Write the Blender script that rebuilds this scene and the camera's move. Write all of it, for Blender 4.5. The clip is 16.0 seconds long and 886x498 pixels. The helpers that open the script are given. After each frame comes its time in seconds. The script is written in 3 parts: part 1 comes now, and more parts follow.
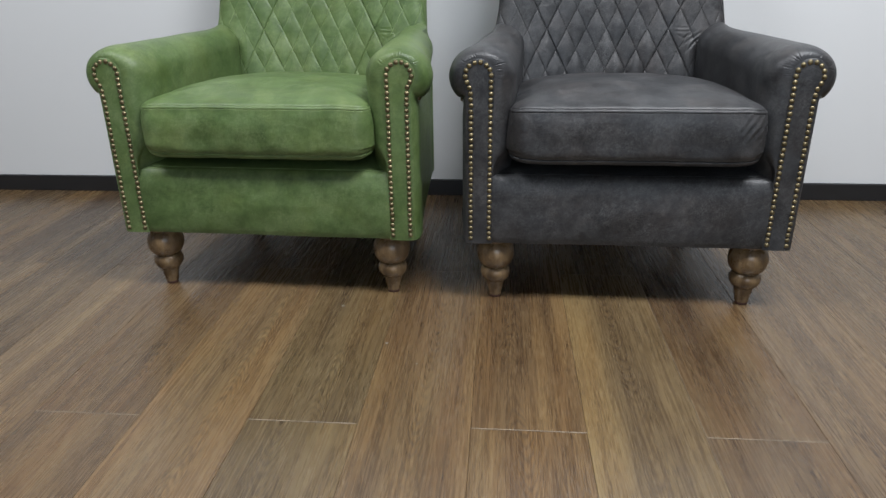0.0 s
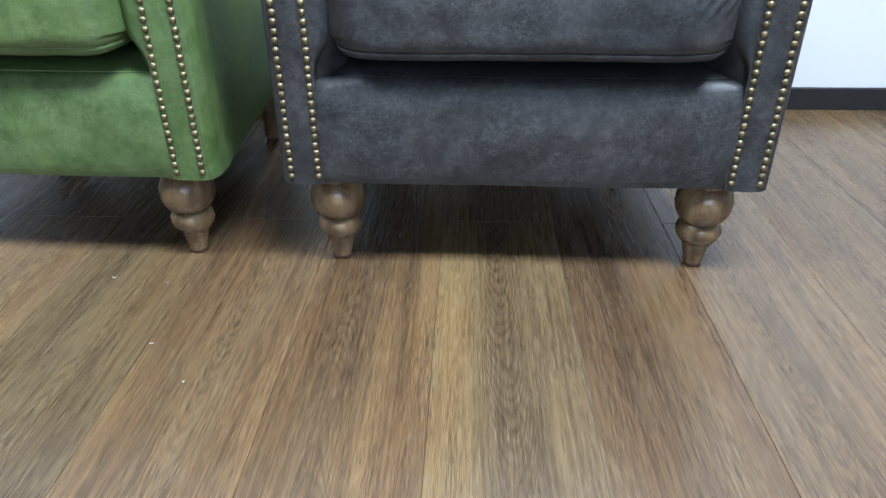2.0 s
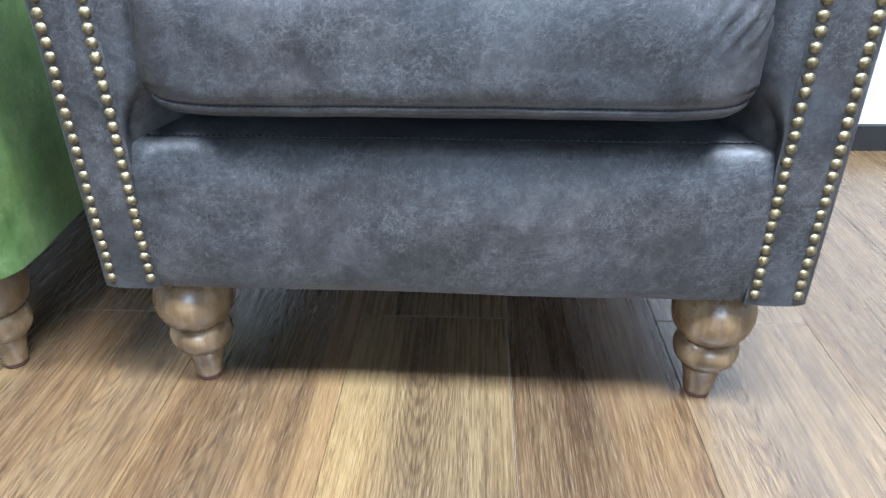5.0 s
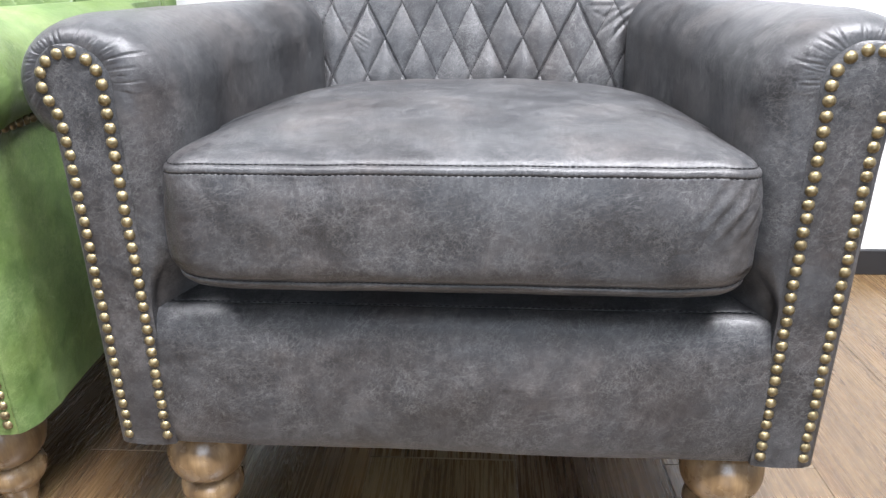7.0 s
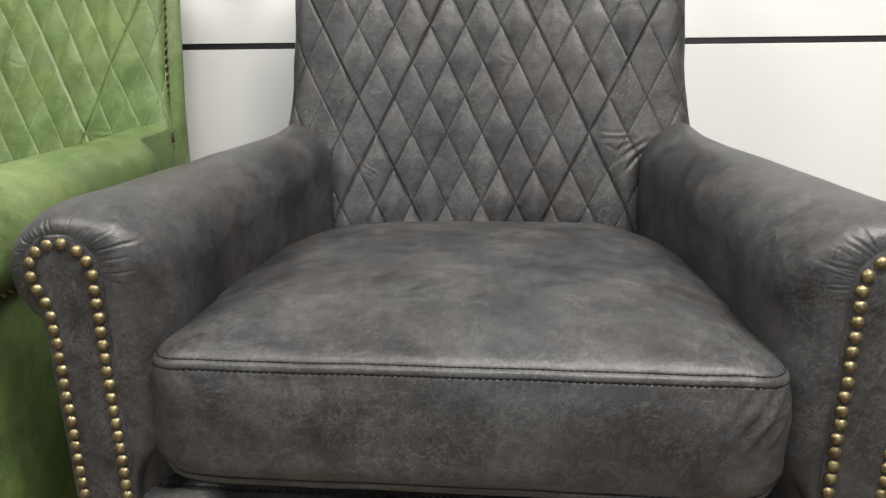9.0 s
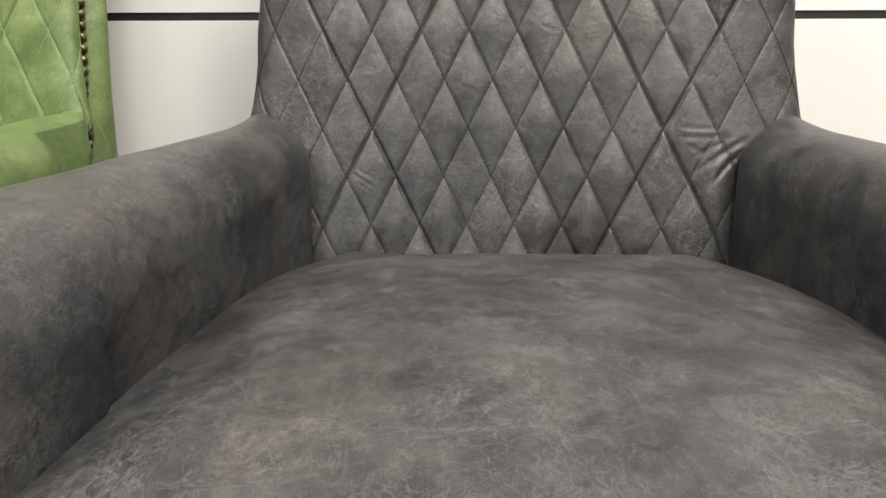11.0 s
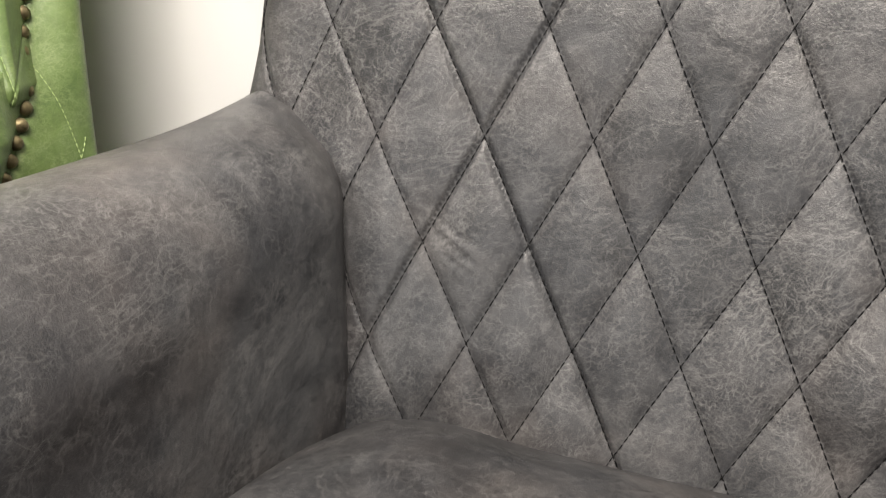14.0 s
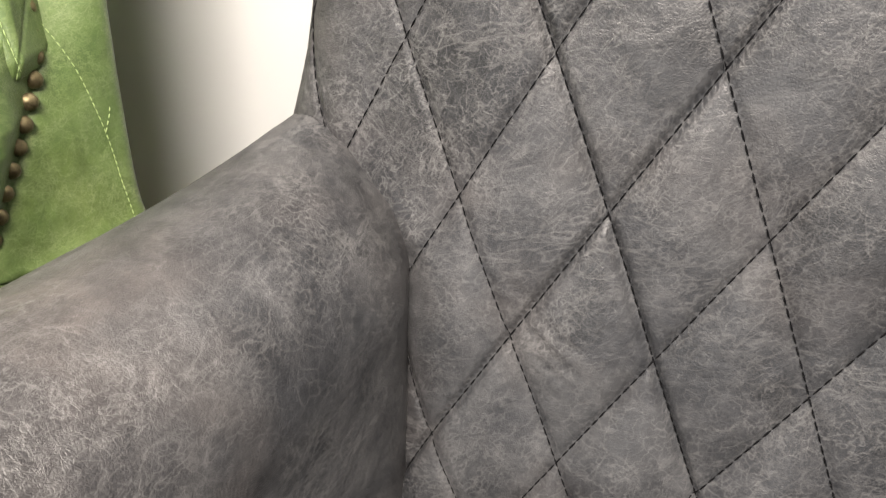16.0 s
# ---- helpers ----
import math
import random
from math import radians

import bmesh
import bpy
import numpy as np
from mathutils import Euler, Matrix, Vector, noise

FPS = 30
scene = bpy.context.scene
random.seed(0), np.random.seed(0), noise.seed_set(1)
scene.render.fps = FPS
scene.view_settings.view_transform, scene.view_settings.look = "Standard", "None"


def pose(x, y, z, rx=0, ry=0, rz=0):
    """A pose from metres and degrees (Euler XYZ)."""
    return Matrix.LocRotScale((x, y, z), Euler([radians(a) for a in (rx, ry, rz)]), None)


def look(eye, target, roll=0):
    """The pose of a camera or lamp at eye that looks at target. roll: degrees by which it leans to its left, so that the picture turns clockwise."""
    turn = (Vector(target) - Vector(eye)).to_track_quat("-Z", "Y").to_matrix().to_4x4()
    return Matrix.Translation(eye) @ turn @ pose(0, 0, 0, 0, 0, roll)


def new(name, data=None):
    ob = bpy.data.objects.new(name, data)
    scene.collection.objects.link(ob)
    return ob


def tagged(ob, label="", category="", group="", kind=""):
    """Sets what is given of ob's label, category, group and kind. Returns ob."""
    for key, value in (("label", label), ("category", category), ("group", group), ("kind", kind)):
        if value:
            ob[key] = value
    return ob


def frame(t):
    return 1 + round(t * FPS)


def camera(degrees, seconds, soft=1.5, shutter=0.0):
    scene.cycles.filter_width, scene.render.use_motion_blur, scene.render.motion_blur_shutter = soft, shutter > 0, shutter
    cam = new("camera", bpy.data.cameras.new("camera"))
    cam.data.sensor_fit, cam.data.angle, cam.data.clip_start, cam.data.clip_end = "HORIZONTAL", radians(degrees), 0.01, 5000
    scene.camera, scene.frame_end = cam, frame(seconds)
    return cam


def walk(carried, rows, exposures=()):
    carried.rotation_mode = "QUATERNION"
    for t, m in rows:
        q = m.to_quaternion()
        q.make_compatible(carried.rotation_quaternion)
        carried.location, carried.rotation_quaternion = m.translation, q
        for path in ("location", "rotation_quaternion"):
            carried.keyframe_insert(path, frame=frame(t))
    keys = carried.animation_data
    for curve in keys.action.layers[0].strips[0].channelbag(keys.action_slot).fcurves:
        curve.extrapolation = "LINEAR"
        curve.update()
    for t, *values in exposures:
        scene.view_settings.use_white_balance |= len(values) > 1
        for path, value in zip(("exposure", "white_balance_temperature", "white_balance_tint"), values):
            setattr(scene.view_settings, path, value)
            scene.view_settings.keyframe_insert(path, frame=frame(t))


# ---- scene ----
cam = camera(65.5, 16.0, 1.4)
PATH = [
    (0, (0.274, -0.03, 0.716), (0.112, 1.814, -0.041), -0.8),
    (0.5, (0.337, 0.071, 0.698), (0.171, 1.897, -0.101), -0.8),
    (1, (0.384, 0.211, 0.651), (0.239, 2.002, -0.227), -0.7),
    (1.5, (0.426, 0.347, 0.614), (0.299, 2.09, -0.358), -0.8),
    (2, (0.469, 0.473, 0.569), (0.397, 2.205, -0.428), -0.4),
    (2.5, (0.508, 0.628, 0.515), (0.46, 2.346, -0.508), 0.0),
    (3, (0.551, 0.741, 0.483), (0.503, 2.423, -0.598), 0.0),
    (5.5, (0.573, 0.814, 0.536), (0.477, 2.59, -0.378), -0.6),
    (6, (0.566, 0.816, 0.557), (0.469, 2.62, -0.301), -0.6),
    (6.5, (0.564, 0.819, 0.577), (0.46, 2.646, -0.229), -0.6),
    (7, (0.567, 0.818, 0.595), (0.462, 2.674, -0.143), -0.6),
    (7.5, (0.569, 0.813, 0.614), (0.456, 2.691, -0.062), -0.6),
    (8, (0.568, 0.825, 0.647), (0.445, 2.721, 0.024), -0.6),
    (8.5, (0.575, 0.84, 0.681), (0.442, 2.749, 0.097), -0.6),
    (9, (0.573, 0.886, 0.688), (0.423, 2.797, 0.116), -0.7),
    (9.2, (0.573, 0.903, 0.684), (0.419, 2.814, 0.116), -0.7),
    (11.5, (0.492, 1.257, 0.642), (0.424, 3.174, 0.079), 0.0),
    (12, (0.525, 1.351, 0.645), (0.331, 3.256, 0.067), -0.3),
    (12.5, (0.52, 1.433, 0.649), (0.267, 3.328, 0.061), -0.1),
    (13, (0.529, 1.504, 0.658), (0.071, 3.35, 0.041), -0.7),
    (13.5, (0.51, 1.571, 0.651), (-0.018, 3.378, -0.025), -0.6),
    (14, (0.486, 1.609, 0.643), (-0.138, 3.333, -0.157), -0.7),
    (14.5, (0.476, 1.635, 0.646), (-0.203, 3.279, -0.269), -1.0),
    (15, (0.454, 1.664, 0.655), (-0.238, 3.24, -0.362), -1.0),
    (15.5, (0.437, 1.694, 0.663), (-0.252, 3.245, -0.395), -0.3),
    (16, (0.43, 1.716, 0.682), (-0.292, 3.22, -0.421), 0.2),
]
EXPOSURES = [
    (0.0, 0.55, 6000, 10), (1.5, 1.15, 5400, 7), (3.0, 1.6, 5050, 6), (5.5, 2.35, 5100, 8), (7.0, 2.25, 6050, 14), (8.0, 1.75, 6400, 12),
    (9.0, 1.0, 6800, 10), (12.0, 1.46, 7200, 11), (16.0, 2.12, 7250, 15)]
walk(cam, [(t, look(eye, target, roll)) for t, eye, target, roll in PATH], EXPOSURES)

# ---- light ----
world = bpy.data.worlds.new("world")
scene.world = world
world.use_nodes = True
world.node_tree.nodes["Background"].inputs["Color"].default_value = (0.8, 0.9, 1.0, 1)
world.node_tree.nodes["Background"].inputs["Strength"].default_value = 0.3


def area_lamp(name, m, size_x, size_y, watts, color):
    data = bpy.data.lights.new(name, "AREA")
    data.shape, data.size, data.size_y, data.energy, data.color = "RECTANGLE", size_x, size_y, watts, color
    ob = new(name, data)
    ob.matrix_world = m
    return ob


# two ceiling panels and a window, unseen, added as sources: where, across, along, watts
# the weaker left panel fills in the left part of the wall
CEILING_LIGHTS = [((1.10, 0.60), 1.2, 0.6, 72), ((-1.15, 0.60), 1.2, 0.6, 37)]
WINDOW_X, WINDOW_Z, WINDOW_W, WINDOW_H = 0.9, 1.45, 2.2, 1.6
for (x, y), wide, deep, watts in CEILING_LIGHTS:
    area_lamp("unseen_ceiling_lamp", look((x, y, 2.645), (x, y + 0.0001, 0)), wide - 0.06, deep - 0.06, watts, (1.0, 0.98, 0.95))
# bluish fill for the chair fronts, from an unseen window across the room
area_lamp("window_fill", look((WINDOW_X, -2.66, WINDOW_Z), (WINDOW_X, 0.0, WINDOW_Z - 0.3)), WINDOW_W - 0.1, WINDOW_H - 0.1, 20, (0.88, 0.95, 1.0))


# ---- materials ----
class Nodes:
    """A node material under construction."""

    def __init__(self, name):
        self.mat = bpy.data.materials.new(name)
        self.mat.use_nodes = True
        self.tree = self.mat.node_tree
        self.out = self.tree.nodes["Principled BSDF"]

    def add(self, kind, links=(), **values):
        node = self.tree.nodes.new(kind)
        for key, value in values.items():
            if key == "operation":
                node.operation = value
            elif key == "feature":
                node.feature = value
            elif key == "data_type":
                node.data_type = value
            elif key == "blend_type":
                node.blend_type = value
            elif key == "wave_type":
                node.wave_type = value
            elif key == "bands_direction":
                node.bands_direction = value
        for where, source in links:
            self.put(node.inputs[where], source)
        return node

    def put(self, socket, source):
        if isinstance(source, bpy.types.NodeSocket):
            self.tree.links.new(source, socket)
        else:
            socket.default_value = source

    def math(self, op, a, b=0.0, c=0.0):
        node = self.add("ShaderNodeMath", [(0, a), (1, b), (2, c)], operation=op)
        return node.outputs[0]

    def ramp(self, fac, stops):
        node = self.add("ShaderNodeValToRGB", [("Fac", fac)])
        el = node.color_ramp.elements
        while len(el) < len(stops):
            el.new(0.5)
        for e, (pos, col) in zip(el, stops):
            e.position, e.color = pos, (*col, 1) if len(col) == 3 else col
        return node.outputs[0]

    def grey(self, fac, a, b, lo=0.0, hi=1.0):
        node = self.add("ShaderNodeMapRange", [(0, fac), (1, a), (2, b), (3, lo), (4, hi)])
        return node.outputs[0]

    def mix(self, fac, a, b, kind="MIX"):
        node = self.add("ShaderNodeMix", data_type="RGBA", blend_type=kind)
        self.put(node.inputs[0], fac), self.put(node.inputs[6], a), self.put(node.inputs[7], b)
        return node.outputs[2]

    def noise(self, vector, scale, detail=3.0, rough=0.55, out=0, distortion=0.0):
        node = self.add("ShaderNodeTexNoise", [("Vector", vector), ("Scale", scale), ("Detail", detail), ("Roughness", rough), ("Distortion", distortion)])
        return node.outputs[out]

    def cells(self, vector, scale, feature="DISTANCE_TO_EDGE"):
        node = self.add("ShaderNodeTexVoronoi", [("Vector", vector), ("Scale", scale)], feature=feature)
        return node.outputs[0]

    def bump(self, height, strength, distance, normal=None):
        node = self.add("ShaderNodeBump", [("Height", height), ("Strength", strength), ("Distance", distance)])
        if normal is not None:
            self.tree.links.new(normal, node.inputs["Normal"])
        return node.outputs[0]

    def set(self, **values):
        names = {"color": "Base Color", "rough": "Roughness", "metal": "Metallic", "normal": "Normal", "spec": "Specular IOR Level", "coat": "Coat Weight", "coat_rough": "Coat Roughness", "sheen": "Sheen Weight"}
        for key, value in values.items():
            self.put(self.out.inputs[names[key]], value)
        return self.mat


def rgb(r, g, b):
    return (r, g, b, 1.0)


def leather(name, dark, base, light, vein, warm, gloss, mottled):
    """Waxed pull-up leather: cloudy colour, pale crackled creases, fine grain."""
    n = Nodes(name)
    co = n.add("ShaderNodeTexCoord").outputs["Object"]
    rnd = n.add("ShaderNodeObjectInfo").outputs["Random"]
    co = n.add("ShaderNodeVectorMath", [(0, co), (1, n.math("MULTIPLY", rnd, 7.0))], operation="ADD").outputs[0]

    def bent(scale, reach):
        warp = n.noise(co, scale, 2.0, 0.6, 1)
        return n.add("ShaderNodeVectorMath", [(0, warp), (1, (reach, reach, reach)), (2, co)], operation="MULTIPLY_ADD").outputs[0]

    near, far, faint = bent(140.0, 0.004), bent(20.0, 0.05), bent(60.0, 0.006)
    cloud = n.noise(co, 6.0, 4.0, 0.62)
    patch = n.noise(far, 19.0, 4.0, 0.60)
    color = n.ramp(n.math("ADD", n.math("MULTIPLY", cloud, 0.45), n.math("MULTIPLY", patch, 0.55)), [(0.40, dark), (0.5, base), (0.61, light)])
    color = n.mix(n.grey(n.noise(co, 9.0, 3.0, 0.6), 0.46, 0.66, 0.0, 0.6), color, n.mix(1.0, color, rgb(*warm), "MULTIPLY"))

    mottle = n.noise(bent(90.0, 0.010), 62.0, 6.0, 0.74)
    color = n.mix(mottled, color, n.ramp(mottle, [(0.39, (0.58, 0.59, 0.61)), (0.5, (0.96, 0.96, 0.96)), (0.61, (1.64, 1.60, 1.56))]), "MULTIPLY")

    def fibres(yaw, rise, across, width, patches, length=0.020):
        """Hair-thin straight scuffs in one direction, in patches."""
        turn = n.add("ShaderNodeMapping", [("Vector", faint), ("Rotation", (0.0, -rise, yaw)), ("Scale", (length, 1.0 / across, 1.0 / across))])
        turn.vector_type = "TEXTURE"
        line = n.grey(n.math("ABSOLUTE", n.math("SUBTRACT", n.noise(turn.outputs[0], 1.0, 2.0, 0.6), 0.5)), 0.0, width, 1.0, 0.0)
        return n.math("MULTIPLY", line, n.grey(n.noise(turn.outputs[0], patches * 0.17, 3.0, 0.65), 0.47, 0.59))

    hair = fibres(0.6, 0.9, 520.0, 0.030, 1.0)
    for yaw, rise, across, width, patches in ((0.1, -0.7, 580.0, 0.030, 1.2), (1.4, 0.35, 490.0, 0.028, 0.9), (2.2, -0.3, 620.0, 0.032, 1.1), (2.7, 0.5, 460.0, 0.026, 1.3), (0.3, 1.35, 540.0, 0.030, 1.0)):
        hair = n.math("MAXIMUM", hair, fibres(yaw, rise, across, width, patches))
    scuff = fibres(0.9, 0.6, 150.0, 0.034, 1.6, 0.030)
    for yaw, rise, across, width, patches in ((2.3, -0.5, 170.0, 0.034, 1.8), (1.7, 0.1, 140.0, 0.030, 1.7), (0.2, 0.2, 160.0, 0.034, 1.5)):
        scuff = n.math("MAXIMUM", scuff, fibres(yaw, rise, across, width, patches, 0.030))
    worn = n.grey(n.noise(far, 10.0, 4.0, 0.62), 0.40, 0.64)
    crackle = n.grey(n.cells(near, 430.0), 0.0, 0.065, 1.0, 0.0)
    crackle = n.math("MULTIPLY", crackle, n.grey(n.noise(co, 60.0, 4.0, 0.7), 0.44, 0.62, 0.05, 1.0))
    pebble = n.cells(near, 900.0)

    def creases(vector, scale, width, low, high, patches):
        """A loose net of long curved creases, broken into patches."""
        line = n.grey(n.cells(vector, scale), 0.0, width, 1.0, 0.0)
        return n.math("MULTIPLY", line, n.grey(n.noise(co, patches, 3.0, 0.65), low, high))

    wide = bent(48.0, 0.018)
    net = n.math("MAXIMUM", creases(wide, 55.0, 0.022, 0.47, 0.64, 17.0), creases(faint, 110.0, 0.030, 0.48, 0.65, 23.0))
    crack = n.math("MAXIMUM", n.math("MULTIPLY", hair, n.grey(worn, 0.0, 1.0, 0.10, 0.85)), n.math("MULTIPLY", crackle, n.grey(worn, 0.0, 1.0, 0.10, 0.6)))
    color = n.mix(n.math("MULTIPLY", scuff, n.grey(worn, 0.0, 1.0, 0.14, 0.34)), color, rgb(*vein))
    color = n.mix(n.math("MULTIPLY", net, 0.15), color, rgb(*vein))
    color = n.mix(n.math("MULTIPLY", crack, 0.46), color, rgb(*vein))
    height = n.math("ADD", n.math("MULTIPLY", n.math("MINIMUM", pebble, 0.3), 1.2), n.math("MULTIPLY", crack, -0.5))
    soft = n.bump(n.noise(far, 34.0, 4.0, 0.6), 0.35, 0.004)
    normal = n.bump(height, 0.35, 0.0005, soft)
    rough = n.grey(n.math("ADD", n.math("MULTIPLY", patch, 0.7), n.math("MULTIPLY", crack, 0.4)), 0.2, 0.8, 0.36, 0.54)
    return n.set(color=color, rough=rough, normal=normal, spec=gloss)


def plain(name, color, rough, metal=0.0, grain=0.0, size=60.0, spec=0.5):
    n = Nodes(name)
    co = n.add("ShaderNodeTexCoord").outputs["Object"]
    cloud = n.noise(co, size, 4.0, 0.6)
    tone = n.mix(n.grey(cloud, 0.3, 0.7), rgb(*[c * (1 - grain) for c in color]), rgb(*[min(1.0, c * (1 + grain)) for c in color]))
    return n.set(color=tone, rough=n.grey(cloud, 0.3, 0.7, max(0.02, rough - 0.06), rough + 0.06), metal=metal, spec=spec)


def plank_wood():
    n = Nodes("oak_plank")
    co = n.add("ShaderNodeTexCoord").outputs["Object"]
    info = n.add("ShaderNodeObjectInfo")
    rnd = info.outputs["Random"]
    away = n.add("ShaderNodeCombineXYZ", [(0, n.math("MULTIPLY", rnd, 3.7)), (1, n.math("MULTIPLY", rnd, 91.0)), (2, n.math("MULTIPLY", rnd, 17.0))]).outputs[0]
    raw = co
    co = n.add("ShaderNodeVectorMath", [(0, co), (1, away)], operation="ADD").outputs[0]

    def stretched(x, y):
        return n.add("ShaderNodeVectorMath", [(0, co), (1, (x, y, 1.0))], operation="MULTIPLY").outputs[0]

    lane = n.noise(stretched(17.0, 0.55), 1.0, 2.0, 0.5)
    broad = n.noise(stretched(5.0, 1.4), 1.0, 2.0, 0.5)
    streak = n.noise(stretched(210.0, 5.0), 1.0, 4.0, 0.65)
    pores = n.noise(stretched(950.0, 30.0), 1.0, 3.0, 0.65)
    dense = n.noise(stretched(34.0, 3.2), 1.0, 3.0, 0.6)
    value = n.math("ADD", n.math("ADD", n.math("MULTIPLY", lane, 0.40), n.math("MULTIPLY", broad, 0.20)), n.math("MULTIPLY", streak, 0.40))
    color = n.ramp(value, [(0.38, (0.066, 0.042, 0.023)), (0.46, (0.108, 0.071, 0.037)), (0.54, (0.156, 0.106, 0.054)), (0.64, (0.184, 0.134, 0.070))])
    hue = n.ramp(n.noise(stretched(11.0, 0.9), 1.0, 2.0, 0.5), [(0.36, (0.94, 0.97, 1.02)), (0.5, (1.0, 1.0, 0.98)), (0.66, (1.06, 0.99, 0.88))])
    color = n.mix(1.0, color, hue, "MULTIPLY")
    color = n.mix(1.0, color, info.outputs["Color"], "MULTIPLY")
    # arched growth rings down the heart of the board
    axis = n.add("ShaderNodeSeparateXYZ", [(0, raw)]).outputs
    heart = n.math("SUBTRACT", axis[0], n.math("MULTIPLY", n.math("SUBTRACT", n.math("FRACT", n.math("MULTIPLY", rnd, 13.7)), 0.5), 0.09))
    heart = n.math("ADD", heart, n.math("MULTIPLY", n.math("SUBTRACT", n.noise(stretched(0.0, 2.6), 1.0, 2.0, 0.5), 0.5), 0.06))
    way = n.math("SIGN", n.math("SUBTRACT", n.math("FRACT", n.math("MULTIPLY", rnd, 5.3)), 0.5))
    jag = n.noise(stretched(260.0, 40.0), 1.0, 2.0, 0.6)
    field = n.math("ADD", n.math("MULTIPLY", n.math("MULTIPLY", heart, heart), 6000.0), n.math("MULTIPLY", n.math("MULTIPLY", axis[1], way), 34.0))
    field = n.math("ADD", field, n.math("ADD", n.math("MULTIPLY", n.noise(stretched(14.0, 5.0), 1.0, 1.0, 0.5), 5.0), n.math("MULTIPLY", jag, 0.9)))
    ring = n.grey(n.math("ABSOLUTE", n.math("SUBTRACT", n.math("FRACT", field), 0.5)), 0.04, 0.30, 1.0, 0.0)
    ring = n.math("MULTIPLY", ring, n.grey(n.math("ABSOLUTE", heart), 0.020, 0.046, 1.0, 0.0))
    ring = n.math("MULTIPLY", ring, n.grey(n.noise(stretched(0.0, 1.3), 1.0, 2.0, 0.5), 0.40, 0.50))
    color = n.mix(n.math("MULTIPLY", ring, 0.52), color, rgb(0.034, 0.021, 0.013))
    dark = n.math("MULTIPLY", n.grey(pores, 0.51, 0.57), n.grey(dense, 0.36, 0.62, 0.22, 0.66))
    color = n.mix(dark, color, rgb(0.026, 0.017, 0.011))
    color = n.mix(n.grey(pores, 0.44, 0.36, 0.0, 0.28), color, rgb(0.25, 0.20, 0.125))
    knot = n.grey(n.cells(stretched(3.0, 1.6), 1.0, "F1"), 0.0, 0.030, 1.0, 0.0)
    color = n.mix(n.math("MULTIPLY", knot, 0.8), color, rgb(0.03, 0.018, 0.01))
    height = n.math("SUBTRACT", n.math("MULTIPLY", streak, 0.2), n.math("ADD", n.math("MULTIPLY", dark, 0.7), n.math("MULTIPLY", ring, 0.3)))
    return n.set(color=color, rough=n.grey(streak, 0.3, 0.7, 0.22, 0.33), normal=n.bump(height, 0.30, 0.0008), spec=0.75)


def turned_wood():
    n = Nodes("turned_wood")
    co = n.add("ShaderNodeTexCoord").outputs["Object"]
    st = n.add("ShaderNodeVectorMath", [(0, co), (1, (60.0, 60.0, 9.0))], operation="MULTIPLY").outputs[0]
    grain = n.noise(st, 1.0, 4.0, 0.65)
    wear = n.noise(co, 22.0, 4.0, 0.6)
    color = n.ramp(n.math("ADD", n.math("MULTIPLY", grain, 0.6), n.math("MULTIPLY", wear, 0.4)), [(0.34, (0.050, 0.030, 0.015)), (0.5, (0.135, 0.088, 0.044)), (0.66, (0.26, 0.180, 0.095))])
    return n.set(color=color, rough=n.grey(wear, 0.3, 0.7, 0.20, 0.36), normal=n.bump(grain, 0.12, 0.0006), spec=0.5)


def antique_brass():
    n = Nodes("antique_brass")
    co = n.add("ShaderNodeTexCoord").outputs["Object"]
    rnd = n.add("ShaderNodeObjectInfo").outputs["Random"]
    co = n.add("ShaderNodeVectorMath", [(0, co), (1, n.math("MULTIPLY", rnd, 5.0))], operation="ADD").outputs[0]
    tarnish = n.noise(co, 160.0, 4.0, 0.65)
    color = n.ramp(tarnish, [(0.35, (0.080, 0.064, 0.033)), (0.6, (0.235, 0.195, 0.110))])
    color = n.mix(n.math("MULTIPLY", rnd, 0.35), color, rgb(0.12, 0.097, 0.052))
    return n.set(color=color, rough=n.grey(tarnish, 0.3, 0.7, 0.52, 0.40), metal=0.85)


GREY = leather("grey_leather", (0.0104, 0.0112, 0.0127), (0.0187, 0.0199, 0.0223), (0.0350, 0.0364, 0.0388), (0.150, 0.148, 0.146), (1.24, 1.0, 0.86), 0.40, 0.5)
GREEN = leather("green_leather", (0.050, 0.088, 0.025), (0.072, 0.118, 0.036), (0.102, 0.154, 0.055), (0.26, 0.32, 0.15), (1.12, 1.0, 0.80), 0.42, 0.22)
GREY_THREAD = plain("charcoal_thread", (0.005, 0.005, 0.0055), 0.9, spec=0.05)
GREEN_THREAD = plain("pale_green_thread", (0.27, 0.36, 0.15), 0.8)
BRASS = antique_brass()
LEG_WOOD = turned_wood()
PAD = plain("dark_pad", (0.07, 0.028, 0.022), 0.5)
DUST = plain("black_dust_cover", (0.012, 0.012, 0.012), 0.9)
PLANK = plank_wood()
PANEL = plain("white_wall_panel", (0.61, 0.615, 0.615), 0.42, 0.0, 0.004, 0.7)
BLACK = plain("black_trim", (0.013, 0.013, 0.014), 0.4, 0.0, 0.1)
PLASTER = plain("plaster", (0.24, 0.24, 0.24), 0.8, 0.0, 0.03, 8.0)
PLANK_EDGE = plain("worn_plank_edge", (0.17, 0.135, 0.095), 0.6, 0.0, 0.75, 9.0)
JOINT = plain("joint_filler", (0.05, 0.035, 0.024), 0.8)
FRAME_WHITE = plain("white_frame_paint", (0.74, 0.74, 0.73), 0.4, 0.0, 0.02)
DIFFUSER = plain("opal_diffuser", (0.80, 0.80, 0.78), 0.5, 0.0, 0.01)
CRUMB = plain("pale_crumb", (0.48, 0.45, 0.40), 0.8)


